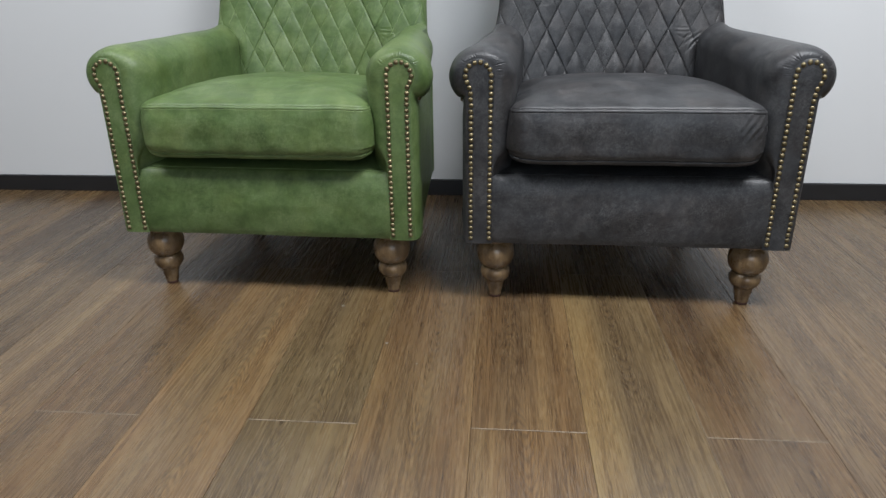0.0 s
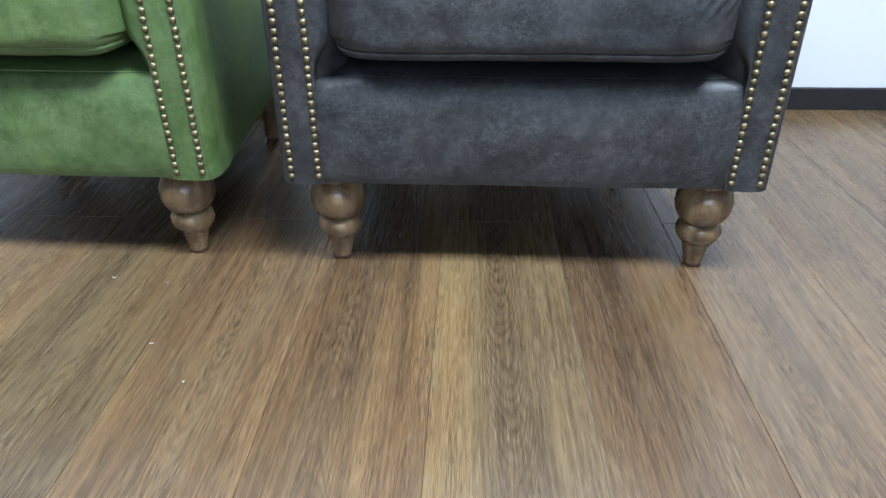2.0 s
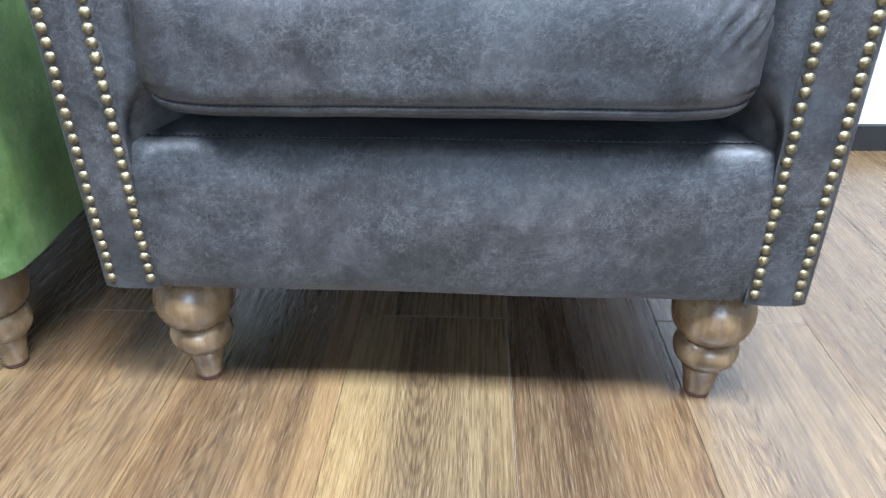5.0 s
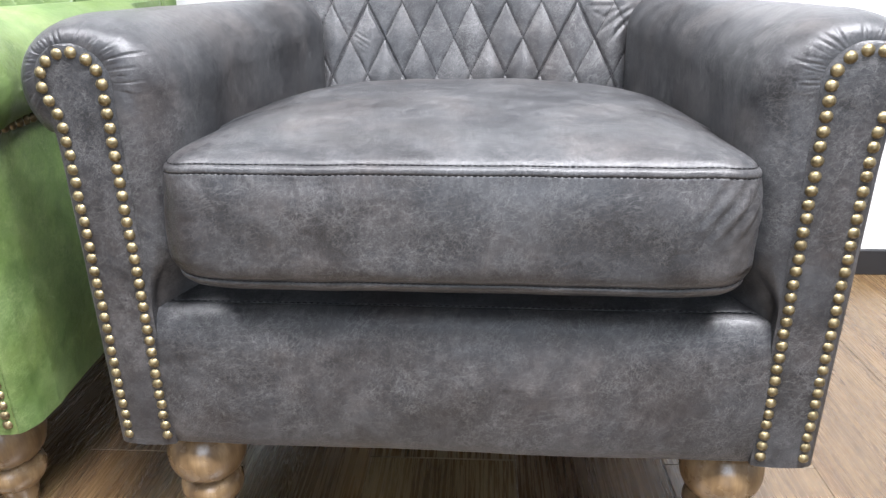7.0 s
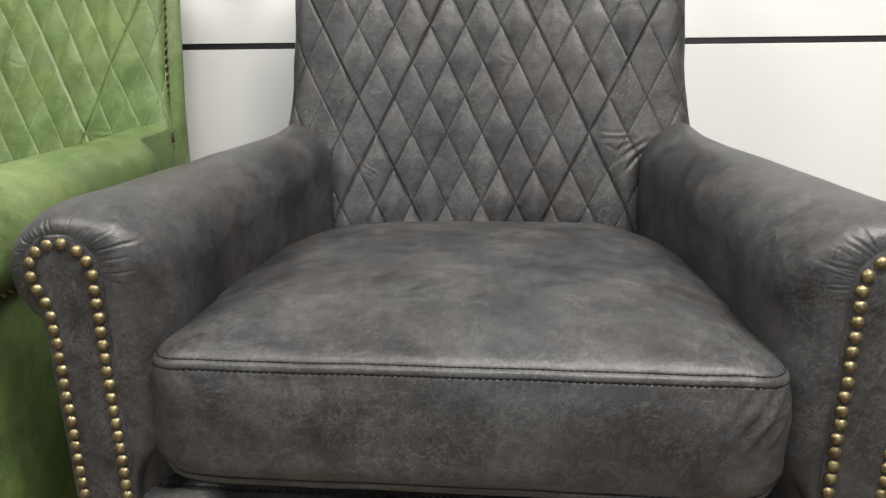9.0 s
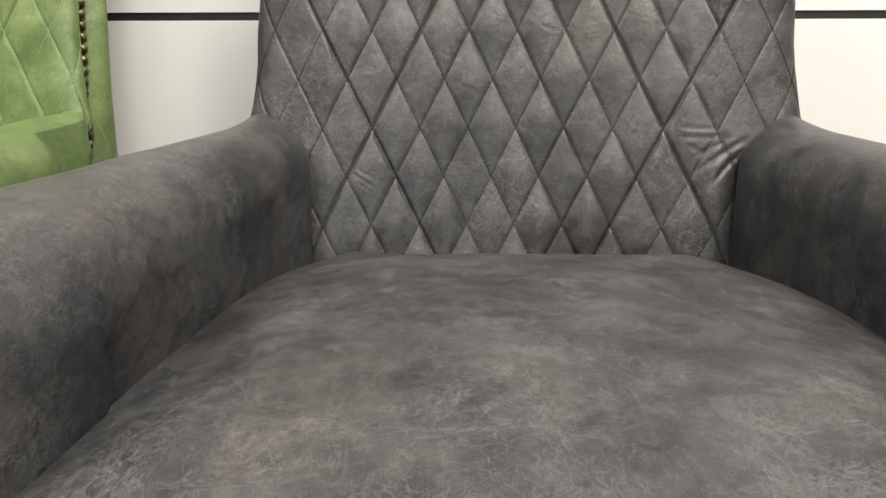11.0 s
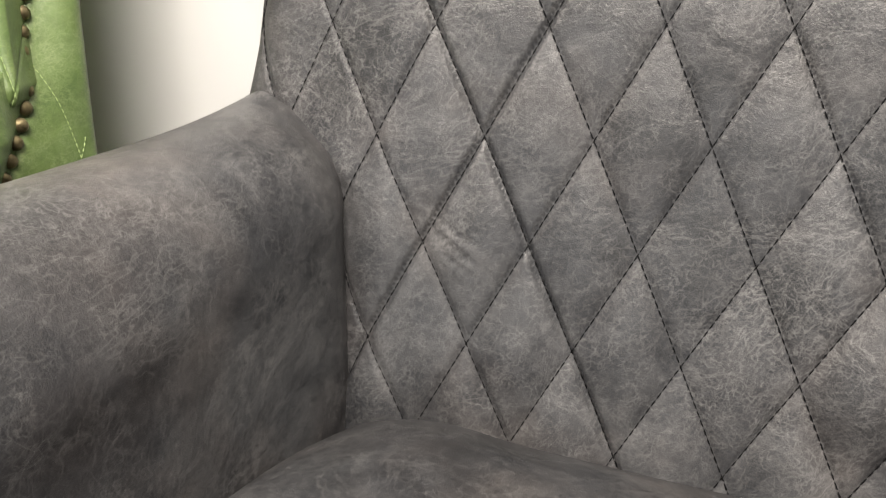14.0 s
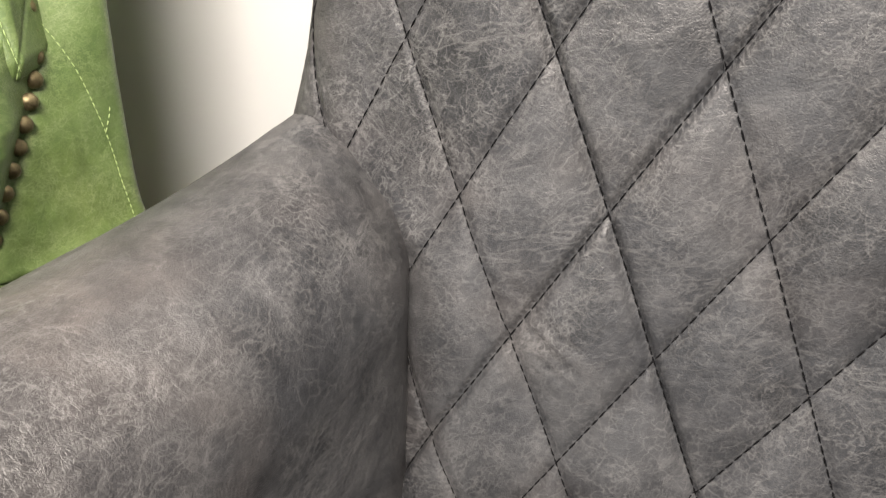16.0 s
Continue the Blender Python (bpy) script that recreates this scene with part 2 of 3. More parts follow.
# ---- mesh helpers ----
def mesh_of(name, verts, faces, material, smooth=True, second=None, second_faces=()):
    me = bpy.data.meshes.new(name)
    me.from_pydata([tuple(v) for v in verts], [], [tuple(f) for f in faces])
    me.update()
    me.materials.append(material)
    if second:
        me.materials.append(second)
        for i in second_faces:
            me.polygons[i].material_index = 1
    if smooth:
        me.polygons.foreach_set("use_smooth", [True] * len(me.polygons))
    return me


def part(name, me, parent, label="", kind=""):
    ob = new(name, me)
    ob.parent = parent
    return tagged(ob, label, "", "", kind)


def grid_faces(rows, cols, flip=False, wrap=False):
    out = []
    for i in range(rows - 1):
        for j in range(cols if wrap else cols - 1):
            k = (j + 1) % cols
            q = (i * cols + j, i * cols + k, (i + 1) * cols + k, (i + 1) * cols + j)
            out.append(q[::-1] if flip else q)
    return out


def crossed_faces(rows, cols, r0, c0):
    """Triangles whose diagonals join the points an even number of steps from point r0, c0."""
    out = []
    for i in range(rows - 1):
        for j in range(cols - 1):
            a, b, c, d = i * cols + j, i * cols + j + 1, (i + 1) * cols + j + 1, (i + 1) * cols + j
            out += [(a, b, c), (a, c, d)] if (i - r0 + j - c0) % 2 == 0 else [(a, b, d), (b, c, d)]
    return out


def grid_mesh(name, points, material, flip=False, wrap=False, cap=False):
    """points: array rows x cols x 3."""
    rows, cols = points.shape[:2]
    verts = points.reshape(-1, 3)
    faces = grid_faces(rows, cols, flip, wrap)
    if cap:
        first, last = list(range(cols)), list(range((rows - 1) * cols, rows * cols))
        faces.append(first if flip else first[::-1])
        faces.append(last[::-1] if flip else last)
    return mesh_of(name, verts, faces, material)


def box_mesh(name, lo, hi, material, bevel=0.0):
    bm = bmesh.new()
    bmesh.ops.create_cube(bm, size=1.0)
    for v in bm.verts:
        v.co = Vector([lo[i] + (v.co[i] + 0.5) * (hi[i] - lo[i]) for i in range(3)])
    if bevel:
        bmesh.ops.bevel(bm, geom=bm.edges[:], offset=bevel, segments=2, affect="EDGES", profile=0.5)
    me = bpy.data.meshes.new(name)
    bm.to_mesh(me)
    bm.free()
    me.materials.append(material)
    return me


def spin_mesh(name, profile, material, segments=36):
    """profile: (radius, z) from the top down."""
    ang = np.linspace(0, 2 * math.pi, segments, endpoint=False)
    pts = np.array([[(r * math.cos(a), r * math.sin(a), z) for a in ang] for r, z in profile])
    return grid_mesh(name, pts, material, flip=True, wrap=True, cap=True)


def smoothed(points, steps):
    """A Catmull-Rom curve through points (tuples of any length)."""
    p = np.array(points, float)
    p = np.vstack([2 * p[0] - p[1], p, 2 * p[-1] - p[-2]])
    out = []
    for i in range(1, len(p) - 2):
        for s in np.linspace(0, 1, steps, endpoint=False):
            a, b, c, d = p[i - 1], p[i], p[i + 1], p[i + 2]
            out.append(0.5 * (2 * b + (c - a) * s + (2 * a - 5 * b + 4 * c - d) * s * s + (3 * b - a - 3 * c + d) * s ** 3))
    out.append(p[-2])
    return np.array(out)


def resampled(points, step):
    """Points spaced evenly along a polyline."""
    p = np.array(points, float)
    run = np.r_[0, np.cumsum(np.linalg.norm(np.diff(p, axis=0), axis=1))]
    count = max(2, int(round(run[-1] / step)) + 1)
    at = np.linspace(0, run[-1], count)
    return np.stack([np.interp(at, run, p[:, k]) for k in range(p.shape[1])], -1)


def stitch_mesh(name, lines, material, length=0.0042, gap=0.0020, thick=0.0007):
    """Short rounded threads laid along polylines; lines: list of (points, normals)."""
    verts, faces = [], []
    for pts, nrm in lines:
        pts, nrm = np.array(pts, float), np.array(nrm, float)
        if len(pts) < 2:
            continue
        run = np.r_[0, np.cumsum(np.linalg.norm(np.diff(pts, axis=0), axis=1))]
        s = gap / 2
        while s + length < run[-1]:
            a = np.array([np.interp(s, run, pts[:, k]) for k in range(3)])
            b = np.array([np.interp(s + length, run, pts[:, k]) for k in range(3)])
            up = np.array([np.interp(s, run, nrm[:, k]) for k in range(3)])
            up /= np.linalg.norm(up) + 1e-9
            way = (b - a) / (np.linalg.norm(b - a) + 1e-9)
            side = np.cross(way, up)
            m = len(verts)
            for f, w in ((0.0, 0.45), (0.3, 1.0), (0.7, 1.0), (1.0, 0.45)):
                c = a + (b - a) * f + up * thick * (0.6 * w - 0.25)
                verts += [c + side * thick * w, c + up * thick * w, c - side * thick * w, c - up * thick * w]
            for r in range(3):
                for j in range(4):
                    k = (j + 1) % 4
                    faces.append((m + r * 4 + j, m + r * 4 + k, m + r * 4 + 4 + k, m + r * 4 + 4 + j))
            s += length + gap
    return mesh_of(name, verts, faces, material)


def dome_mesh(name, radius, height, material):
    rows = []
    ang = np.linspace(0, 2 * math.pi, 10, endpoint=False)
    for f in (0.0, 0.35, 0.7, 0.93):
        r, z = radius * math.cos(f * math.pi / 2), height * math.sin(f * math.pi / 2)
        rows.append([(r * math.cos(a), r * math.sin(a), z) for a in ang])
    pts = np.array(rows)
    faces = grid_faces(4, 10, wrap=True) + [tuple(range(30, 40))]
    return mesh_of(name, pts.reshape(-1, 3), faces, material)


# ---- room ----
WALL_Y, LEFT_X, RIGHT_X, BACK_Y, TOP_Z = 2.2, -2.6, 3.0, -2.6, 2.7
SEAM_Z = 0.687


def structure(name, me, label, category):
    return tagged(new(name, me), label, category, "", "structure")


wall_north = structure("wall_north", box_mesh("wall_north", (LEFT_X, WALL_Y + 0.012, 0), (RIGHT_X, WALL_Y + 0.13, TOP_Z), PLASTER), "white panelled wall with a thin black joint strip", "wall")
part("panel", box_mesh("panel", (LEFT_X + 0.002, WALL_Y, 0.055), (RIGHT_X - 0.002, WALL_Y + 0.012, SEAM_Z - 0.0055), PANEL, 0.0008), wall_north)
part("panel", box_mesh("panel", (LEFT_X + 0.002, WALL_Y, SEAM_Z + 0.0055), (RIGHT_X - 0.002, WALL_Y + 0.012, 1.31), PANEL, 0.0008), wall_north)
part("panel", box_mesh("panel", (LEFT_X + 0.002, WALL_Y, 1.321), (RIGHT_X - 0.002, WALL_Y + 0.012, TOP_Z - 0.002), PANEL, 0.0008), wall_north)
part("joint_strip", box_mesh("joint_strip", (LEFT_X + 0.003, WALL_Y + 0.0025, SEAM_Z - 0.0055), (RIGHT_X - 0.003, WALL_Y + 0.0118, SEAM_Z + 0.0055), BLACK), wall_north, "thin black joint strip")
part("joint_strip", box_mesh("joint_strip", (LEFT_X + 0.003, WALL_Y + 0.0025, 1.31), (RIGHT_X - 0.003, WALL_Y + 0.0118, 1.321), BLACK), wall_north, "thin black joint strip")
structure("baseboard", box_mesh("baseboard", (LEFT_X + 0.001, WALL_Y - 0.008, 0.0006), (RIGHT_X - 0.001, WALL_Y + 0.0115, 0.0545), BLACK, 0.0012), "low black baseboard along the white wall", "baseboard")
structure("wall_west", box_mesh("wall_west", (LEFT_X - 0.12, BACK_Y, 0), (LEFT_X, WALL_Y + 0.13, TOP_Z), PLASTER), "plain grey plaster wall", "wall")

structure("wall_east", box_mesh("wall_east", (RIGHT_X, BACK_Y, 0), (RIGHT_X + 0.12, WALL_Y + 0.13, TOP_Z), PLASTER), "plain grey plaster wall", "wall")


def holed_wall(name, x0, x1, y0, y1, top, hole, material):
    """A wall along x with one opening; hole: x and z of its low and high edges."""
    xa, xb, za, zb = hole
    bm = bmesh.new()
    for lo, hi in (((x0, y0, 0), (xa, y1, top)), ((xb, y0, 0), (x1, y1, top)), ((xa, y0, 0), (xb, y1, za)), ((xa, y0, zb), (xb, y1, top))):
        for v in bmesh.ops.create_cube(bm, size=1.0)["verts"]:
            v.co = Vector([lo[n] + (v.co[n] + 0.5) * (hi[n] - lo[n]) for n in range(3)])
    me = bpy.data.meshes.new(name)
    bm.to_mesh(me)
    bm.free()
    me.materials.append(material)
    return me


HOLE = (WINDOW_X - WINDOW_W / 2, WINDOW_X + WINDOW_W / 2, WINDOW_Z - WINDOW_H / 2, WINDOW_Z + WINDOW_H / 2)
structure("wall_south", holed_wall("wall_south", LEFT_X - 0.12, RIGHT_X + 0.12, BACK_Y - 0.12, BACK_Y, TOP_Z, HOLE, PLASTER), "plain grey plaster wall with an added window opening", "wall")
# unseen window, added to hold the fill lamp
window = tagged(new("unseen_window_1"), "added white framed window, out of view, round the front fill lamp", "window", "", "structure")
Y0, Y1 = BACK_Y - 0.115, BACK_Y - 0.075
for lo, hi in (((HOLE[0], Y0, HOLE[2]), (HOLE[0] + 0.05, Y1, HOLE[3])), ((HOLE[1] - 0.05, Y0, HOLE[2]), (HOLE[1], Y1, HOLE[3])),
               ((HOLE[0] + 0.05, Y0, HOLE[2]), (HOLE[1] - 0.05, Y1, HOLE[2] + 0.05)), ((HOLE[0] + 0.05, Y0, HOLE[3] - 0.05), (HOLE[1] - 0.05, Y1, HOLE[3])),
               ((WINDOW_X - 0.03, Y0, HOLE[2] + 0.05), (WINDOW_X + 0.03, Y1, HOLE[3] - 0.05))):
    part("window_frame", box_mesh("window_frame", lo, hi, FRAME_WHITE, 0.003), window)
part("window_sill", box_mesh("window_sill", (HOLE[0] - 0.03, BACK_Y - 0.07, HOLE[2] - 0.025), (HOLE[1] + 0.03, BACK_Y + 0.04, HOLE[2] - 0.002), FRAME_WHITE, 0.004), window)
structure("ceiling", box_mesh("ceiling", (LEFT_X - 0.12, BACK_Y - 0.12, TOP_Z), (RIGHT_X + 0.12, WALL_Y + 0.13, TOP_Z + 0.12), PLASTER), "plain grey ceiling", "ceiling")


# assumed fixture, added round each overhead lamp and never in view
def unseen_ceiling_light(x, y, wide, deep):
    light = tagged(new("unseen_ceiling_light"), "assumed flat white rectangular lamp panel on the ceiling, out of view", "ceiling light", "lamp panels on the ceiling")
    light.location = (x, y, TOP_Z)
    a, b = wide / 2, deep / 2
    for lo, hi in (((-a, -b, -0.05), (-a + 0.025, b, -0.001)), ((a - 0.025, -b, -0.05), (a, b, -0.001)), ((-a + 0.025, -b, -0.05), (a - 0.025, -b + 0.025, -0.001)), ((-a + 0.025, b - 0.025, -0.05), (a - 0.025, b, -0.001))):
        part("frame", box_mesh("frame", lo, hi, FRAME_WHITE, 0.002), light)
    part("diffuser", box_mesh("diffuser", (-a + 0.026, -b + 0.026, -0.045), (a - 0.026, b - 0.026, -0.04), DIFFUSER, 0.001), light)
    return light


for (x, y), wide, deep, watts in CEILING_LIGHTS:
    unseen_ceiling_light(x, y, wide, deep)


# ---- armchair ----
SEAT_Z, BASE_Z = 0.452, 0.150
CELL_X, CELL_Z, VERTEX_X, VERTEX_Z = 0.0532, 0.1046, -0.0035, 0.5575


def back_front_y(x, z):
    return 0.561 + 0.23 * (z - 0.56) - 0.6 * np.minimum(np.abs(x), 0.21) ** 2


def back_half_width(z):
    low = np.clip((0.552 - z) / 0.025, 0, 1)
    return 0.288 + 0.015 * np.exp(-np.abs(z - 0.56) / 0.055) - 0.046 * low * low * (3 - 2 * low)


PANEL_ROUND = 0.013


def side_panel(y, z):
    """Outward place of the side behind the nails, and the depths at which it begins and ends."""
    y0 = float(np.interp(z, (0.435, 0.452, 0.4665, 0.497, 0.53, 0.553, 0.58, 0.63), (0.556, 0.470, 0.484, 0.516, 0.545, 0.564, 0.574, back_front_y(0.25, 0.63) + 0.044)))
    if z > 0.63:
        y0 = float(back_front_y(0.25, z)) + 0.044
    y1 = max(0.604 + 0.16 * max(0.0, z - 0.45), y0 + 0.03)
    front = float(np.interp(z, (0.40, 0.44, 0.47, 0.50, 0.53, 0.553, 0.58, 0.62, 0.70, 0.87), (0.3140, 0.3130, 0.3100, 0.3035, 0.2960, 0.2890, 0.2815, 0.2765, 0.2725, 0.2700)))
    rear = float(np.interp(z, (0.40, 0.44, 0.47, 0.50, 0.53, 0.60, 0.87), (0.3100, 0.3060, 0.3010, 0.2985, 0.2965, 0.2935, 0.2910)))
    f = min(1.0, max(0.0, (y - y0) / (y1 - PANEL_ROUND - y0)))
    arm = 0.3550 - 0.045 * min(1.0, max(0.0, (y - 0.056) / 0.528)) ** 0.75
    low = float(np.clip((0.44 - z) / 0.05, 0, 1))
    return (front + (rear - front) * f * f * (3 - 2 * f)) * (1 - low) + arm * low, y0, y1


def arm_sections():
    """Cross sections of one arm (outward, z): the nailed outline at the front, the full roll, and the slimmer roll at the back."""
    def outline(cx, cz, r, high, a0, a1, inner, outer, neck):
        a = np.radians(np.linspace(a0, a1, 181))
        arc = np.stack([cx + r * np.cos(a), cz + high * np.sin(a)], -1)
        up = np.linspace((inner, BASE_Z), arc[0], 25)[:-1]
        bend = smoothed([arc[-1], neck, (outer, neck[1] - 0.03)], 8)[1:]
        down = np.linspace((outer, neck[1] - 0.03), (outer, BASE_Z), 24)[1:]
        return np.vstack([up, arc, bend, down])

    front = outline(0.3195, 0.5130, 0.0335, 0.0335, 190, -28, 0.2870, 0.3410, (0.3430, 0.482))
    full = outline(0.3115, 0.5050, 0.0715, 0.0640, 186, -42, 0.2600, 0.353, (0.3530, 0.458))
    rear = outline(0.2715, 0.5200, 0.0475, 0.0480, 186, -34, 0.2290, 0.308, (0.3050, 0.468))
    return front, full, rear


def arm_mesh(side, material, seed):
    front, full, rear = arm_sections()
    count = len(full)
    rng = np.random.RandomState(seed)
    j = np.arange(count)
    turn = np.linspace(0, math.pi / 2, 26)
    # the side below the roll swells at once, the inner face stays back behind the rail
    outer = np.clip((0.49 - front[:, 1]) / 0.04, 0, 1) * (j > 110)
    low = np.clip((0.36 - front[:, 1]) / 0.04, 0, 1) * (j < 30)
    rows = []
    for th in turn:
        y = 0.056 * (1 - math.cos(th))
        f = math.sin(th) ** 0.80
        f = f + (min(1.0, y / 0.022) ** 0.5 - f) * outer + (min(1.0, max(0.0, y - 0.012) / 0.044) ** 0.8 - f) * low
        rows.append((y, front + (full - front) * f[:, None]))
    rows += [(0.056 + f * 0.539, full + (rear - full) * min(1.0, f * 1.02) ** 0.75) for f in np.linspace(0, 1, 56)[1:]]
    # gathered pleats that run out from the nails over the round of the roll
    pleats, at = [], 8.0
    while at < 205:
        edge = at < 24 or at > 190
        pleats.append((at, rng.uniform(0.5, 1.0), rng.uniform(0.0008, 0.0026) * (0.6 if edge else 1.0), rng.choice([5, 6, 8, 9, 11, 14] if 60 < at < 150 else [4, 5, 6, 8]), rng.uniform(-0.45, 0.45)))
        at += rng.uniform(4.0, 9.0) if 24 < at < 190 else rng.uniform(3.0, 5.0)
    pts = []
    for k, (y, sec) in enumerate(rows):
        out = sec - np.array([0.312, 0.50])
        out /= np.linalg.norm(out, axis=1)[:, None] + 1e-9
        fold = np.zeros(count)
        for c, w, d, reach, drift in pleats:
            window = min(1.0, k / 3.0) * max(0.0, 1 - k / reach) ** 0.8
            near = (j - c - drift * k) / (w * (1 + k / 26.0))
            fold -= d * window * np.exp(-np.abs(near) * 1.3) - 0.25 * d * window * np.exp(-((np.abs(near) - 2.2) ** 2) * 0.8)
        lump = np.array([noise.noise(Vector((q[0] * 12 + seed * 3.1, y * 9, q[1] * 12))) for q in sec]) * 0.0013 * min(1.0, y / 0.08)
        lump += np.array([noise.noise(Vector((q[0] * 40 + seed * 3.1, y * 16, q[1] * 40))) for q in sec]) * 0.0005 * min(1.0, y / 0.05)
        curl = min(1.0, max(0.0, (y - 0.497) / 0.05))
        swell = 0.003 * math.exp(-(((y - 0.47) / 0.04) ** 2)) - 0.016 * curl * curl * (3 - 2 * curl)
        p = sec + out * (fold + lump + swell * np.clip((sec[:, 1] - 0.2) / 0.2, 0, 1) * np.clip((0.285 - sec[:, 0]) / 0.04, 0, 1))[:, None]
        rise = min(1.0, max(0.0, (y - 0.44) / 0.13))
        p[:, 1] += 0.014 * rise ** 2 * np.clip((p[:, 1] - 0.48) / 0.06, 0, 1)
        tuck = min(1.0, max(0.0, (y - 0.505) / 0.045))
        if tuck > 0:
            p[:, 0] = np.where(p[:, 1] < 0.47, p[:, 0], np.minimum(p[:, 0], 0.332 - 0.035 * tuck * tuck * (3 - 2 * tuck)))
        if y > 0.44:
            # behind the nails the arm runs in under the side of the back
            edge = [side_panel(y, z)[:2] for z in p[:, 1]]
            deep = np.array([np.clip((y - y0 + 0.020) / 0.024, 0, 1) for _, y0 in edge])
            p[:, 0] = np.minimum(p[:, 0], np.array([w for w, _ in edge]) + 0.018 * (1 - deep) - 0.003 * deep)
        pts.append(np.stack([side * p[:, 0], np.full(count, y) - 0.6 * fold * max(0.0, 1 - k / 22.0), p[:, 1]], -1))
    last = pts[-1]
    centre = np.array([side * 0.27, last[0, 1], 0.40])
    for f, dy in ((0.97, 0.004), (0.85, 0.008), (0.4, 0.010), (0.02, 0.010)):
        ring = centre + (last - centre) * f
        ring[:, 1] += dy
        pts.append(ring)
    return grid_mesh("arm", np.array(pts), material, flip=side < 0)


def front_outline():
    return arm_sections()[0]


def nail_line():
    """The nailed line, set a little in from the edge of the arm's front."""
    line = front_outline()
    way = np.gradient(line, axis=0)
    out = np.stack([way[:, 1], -way[:, 0]], -1)
    out /= np.linalg.norm(out, axis=1)[:, None]
    return line + out * 0.0072


def front_panel_mesh(side, material):
    line = front_outline()
    half = len(line) // 2
    rows = []
    for i in range(half):
        a, b = line[i], line[len(line) - 1 - i]
        row = []
        for f in np.linspace(0, 1, 9):
            p = a + (b - a) * f
            row.append((side * p[0], -0.0003 - 0.0034 * math.sin(math.pi * f) ** 0.5, p[1]))
        rows.append(row)
    return grid_mesh("front_panel", np.array(rows), material, flip=side > 0)


def quilt_height(u, z, rng_cells, deep_a, deep_b):
    a = (u - VERTEX_X) / CELL_X + (z - VERTEX_Z) / CELL_Z
    b = (u - VERTEX_X) / CELL_X - (z - VERTEX_Z) / CELL_Z
    puff = (np.abs(np.sin(np.pi * a)) * np.abs(np.sin(np.pi * b))) ** 0.75
    cell = rng_cells[(np.floor(a).astype(int) % 40), (np.floor(b).astype(int) % 40)]
    da = np.abs(a - np.round(a)) * CELL_X * 0.89
    db = np.abs(b - np.round(b)) * CELL_X * 0.89
    ca = deep_a[np.round(a).astype(int) % 40]
    cb = deep_b[np.round(b).astype(int) % 40]
    crease = np.maximum(ca * np.exp(-(da / 0.0015) ** 2), cb * np.exp(-(db / 0.0015) ** 2))
    edge = np.clip((np.abs(u) - 0.15) / 0.09, 0, 1)
    low = np.clip((0.54 - z) / 0.08, 0, 1)
    swell = 0.0033 * (1 - 0.75 * edge * edge * (3 - 2 * edge)) * (1 + 0.5 * low)
    return swell * puff * cell + 0.0005 * (1 - np.exp(-da / 0.0010)) * (1 - np.exp(-db / 0.0010)) - crease


def back_point(u, z, lift):
    """A point of the padded front of the back, u along its width, wrapped round both side edges."""
    w = back_half_width(z)
    r = 0.03
    flat = w - r
    over = np.abs(u) - flat
    phi = np.clip(over / r, 0, math.pi / 2)
    rest = np.clip(over - r * math.pi / 2, 0, None)
    sign = np.sign(u)
    x = np.where(over <= 0, u, sign * (flat + r * np.sin(phi) - 0.6 * rest - 1.6 * np.clip(rest - 0.029, 0, None)))
    xe = np.clip(np.abs(x), 0, flat)
    y = back_front_y(xe, z) + np.where(over > 0, 0.016 * (1 - np.cos(phi)), 0) + rest
    nx, ny, nz = sign * np.sin(phi), -np.cos(phi) * 0.975, np.cos(phi) * 0.22
    return np.stack([x + nx * lift, y + ny * lift, z + nz * lift], -1), np.stack([nx, ny, nz], -1)


def back_fields(seed):
    rng = np.random.RandomState(seed)
    cells = 0.55 + 0.75 * rng.rand(40, 40)
    deep_a = 0.0001 + 0.0009 * rng.rand(40) ** 2
    deep_b = 0.0001 + 0.0009 * rng.rand(40) ** 2
    for k in (37, 3):
        deep_b[k] = 0.0032
    for k in (37, 3):
        deep_a[k] = 0.0030
    return cells, deep_a, deep_b


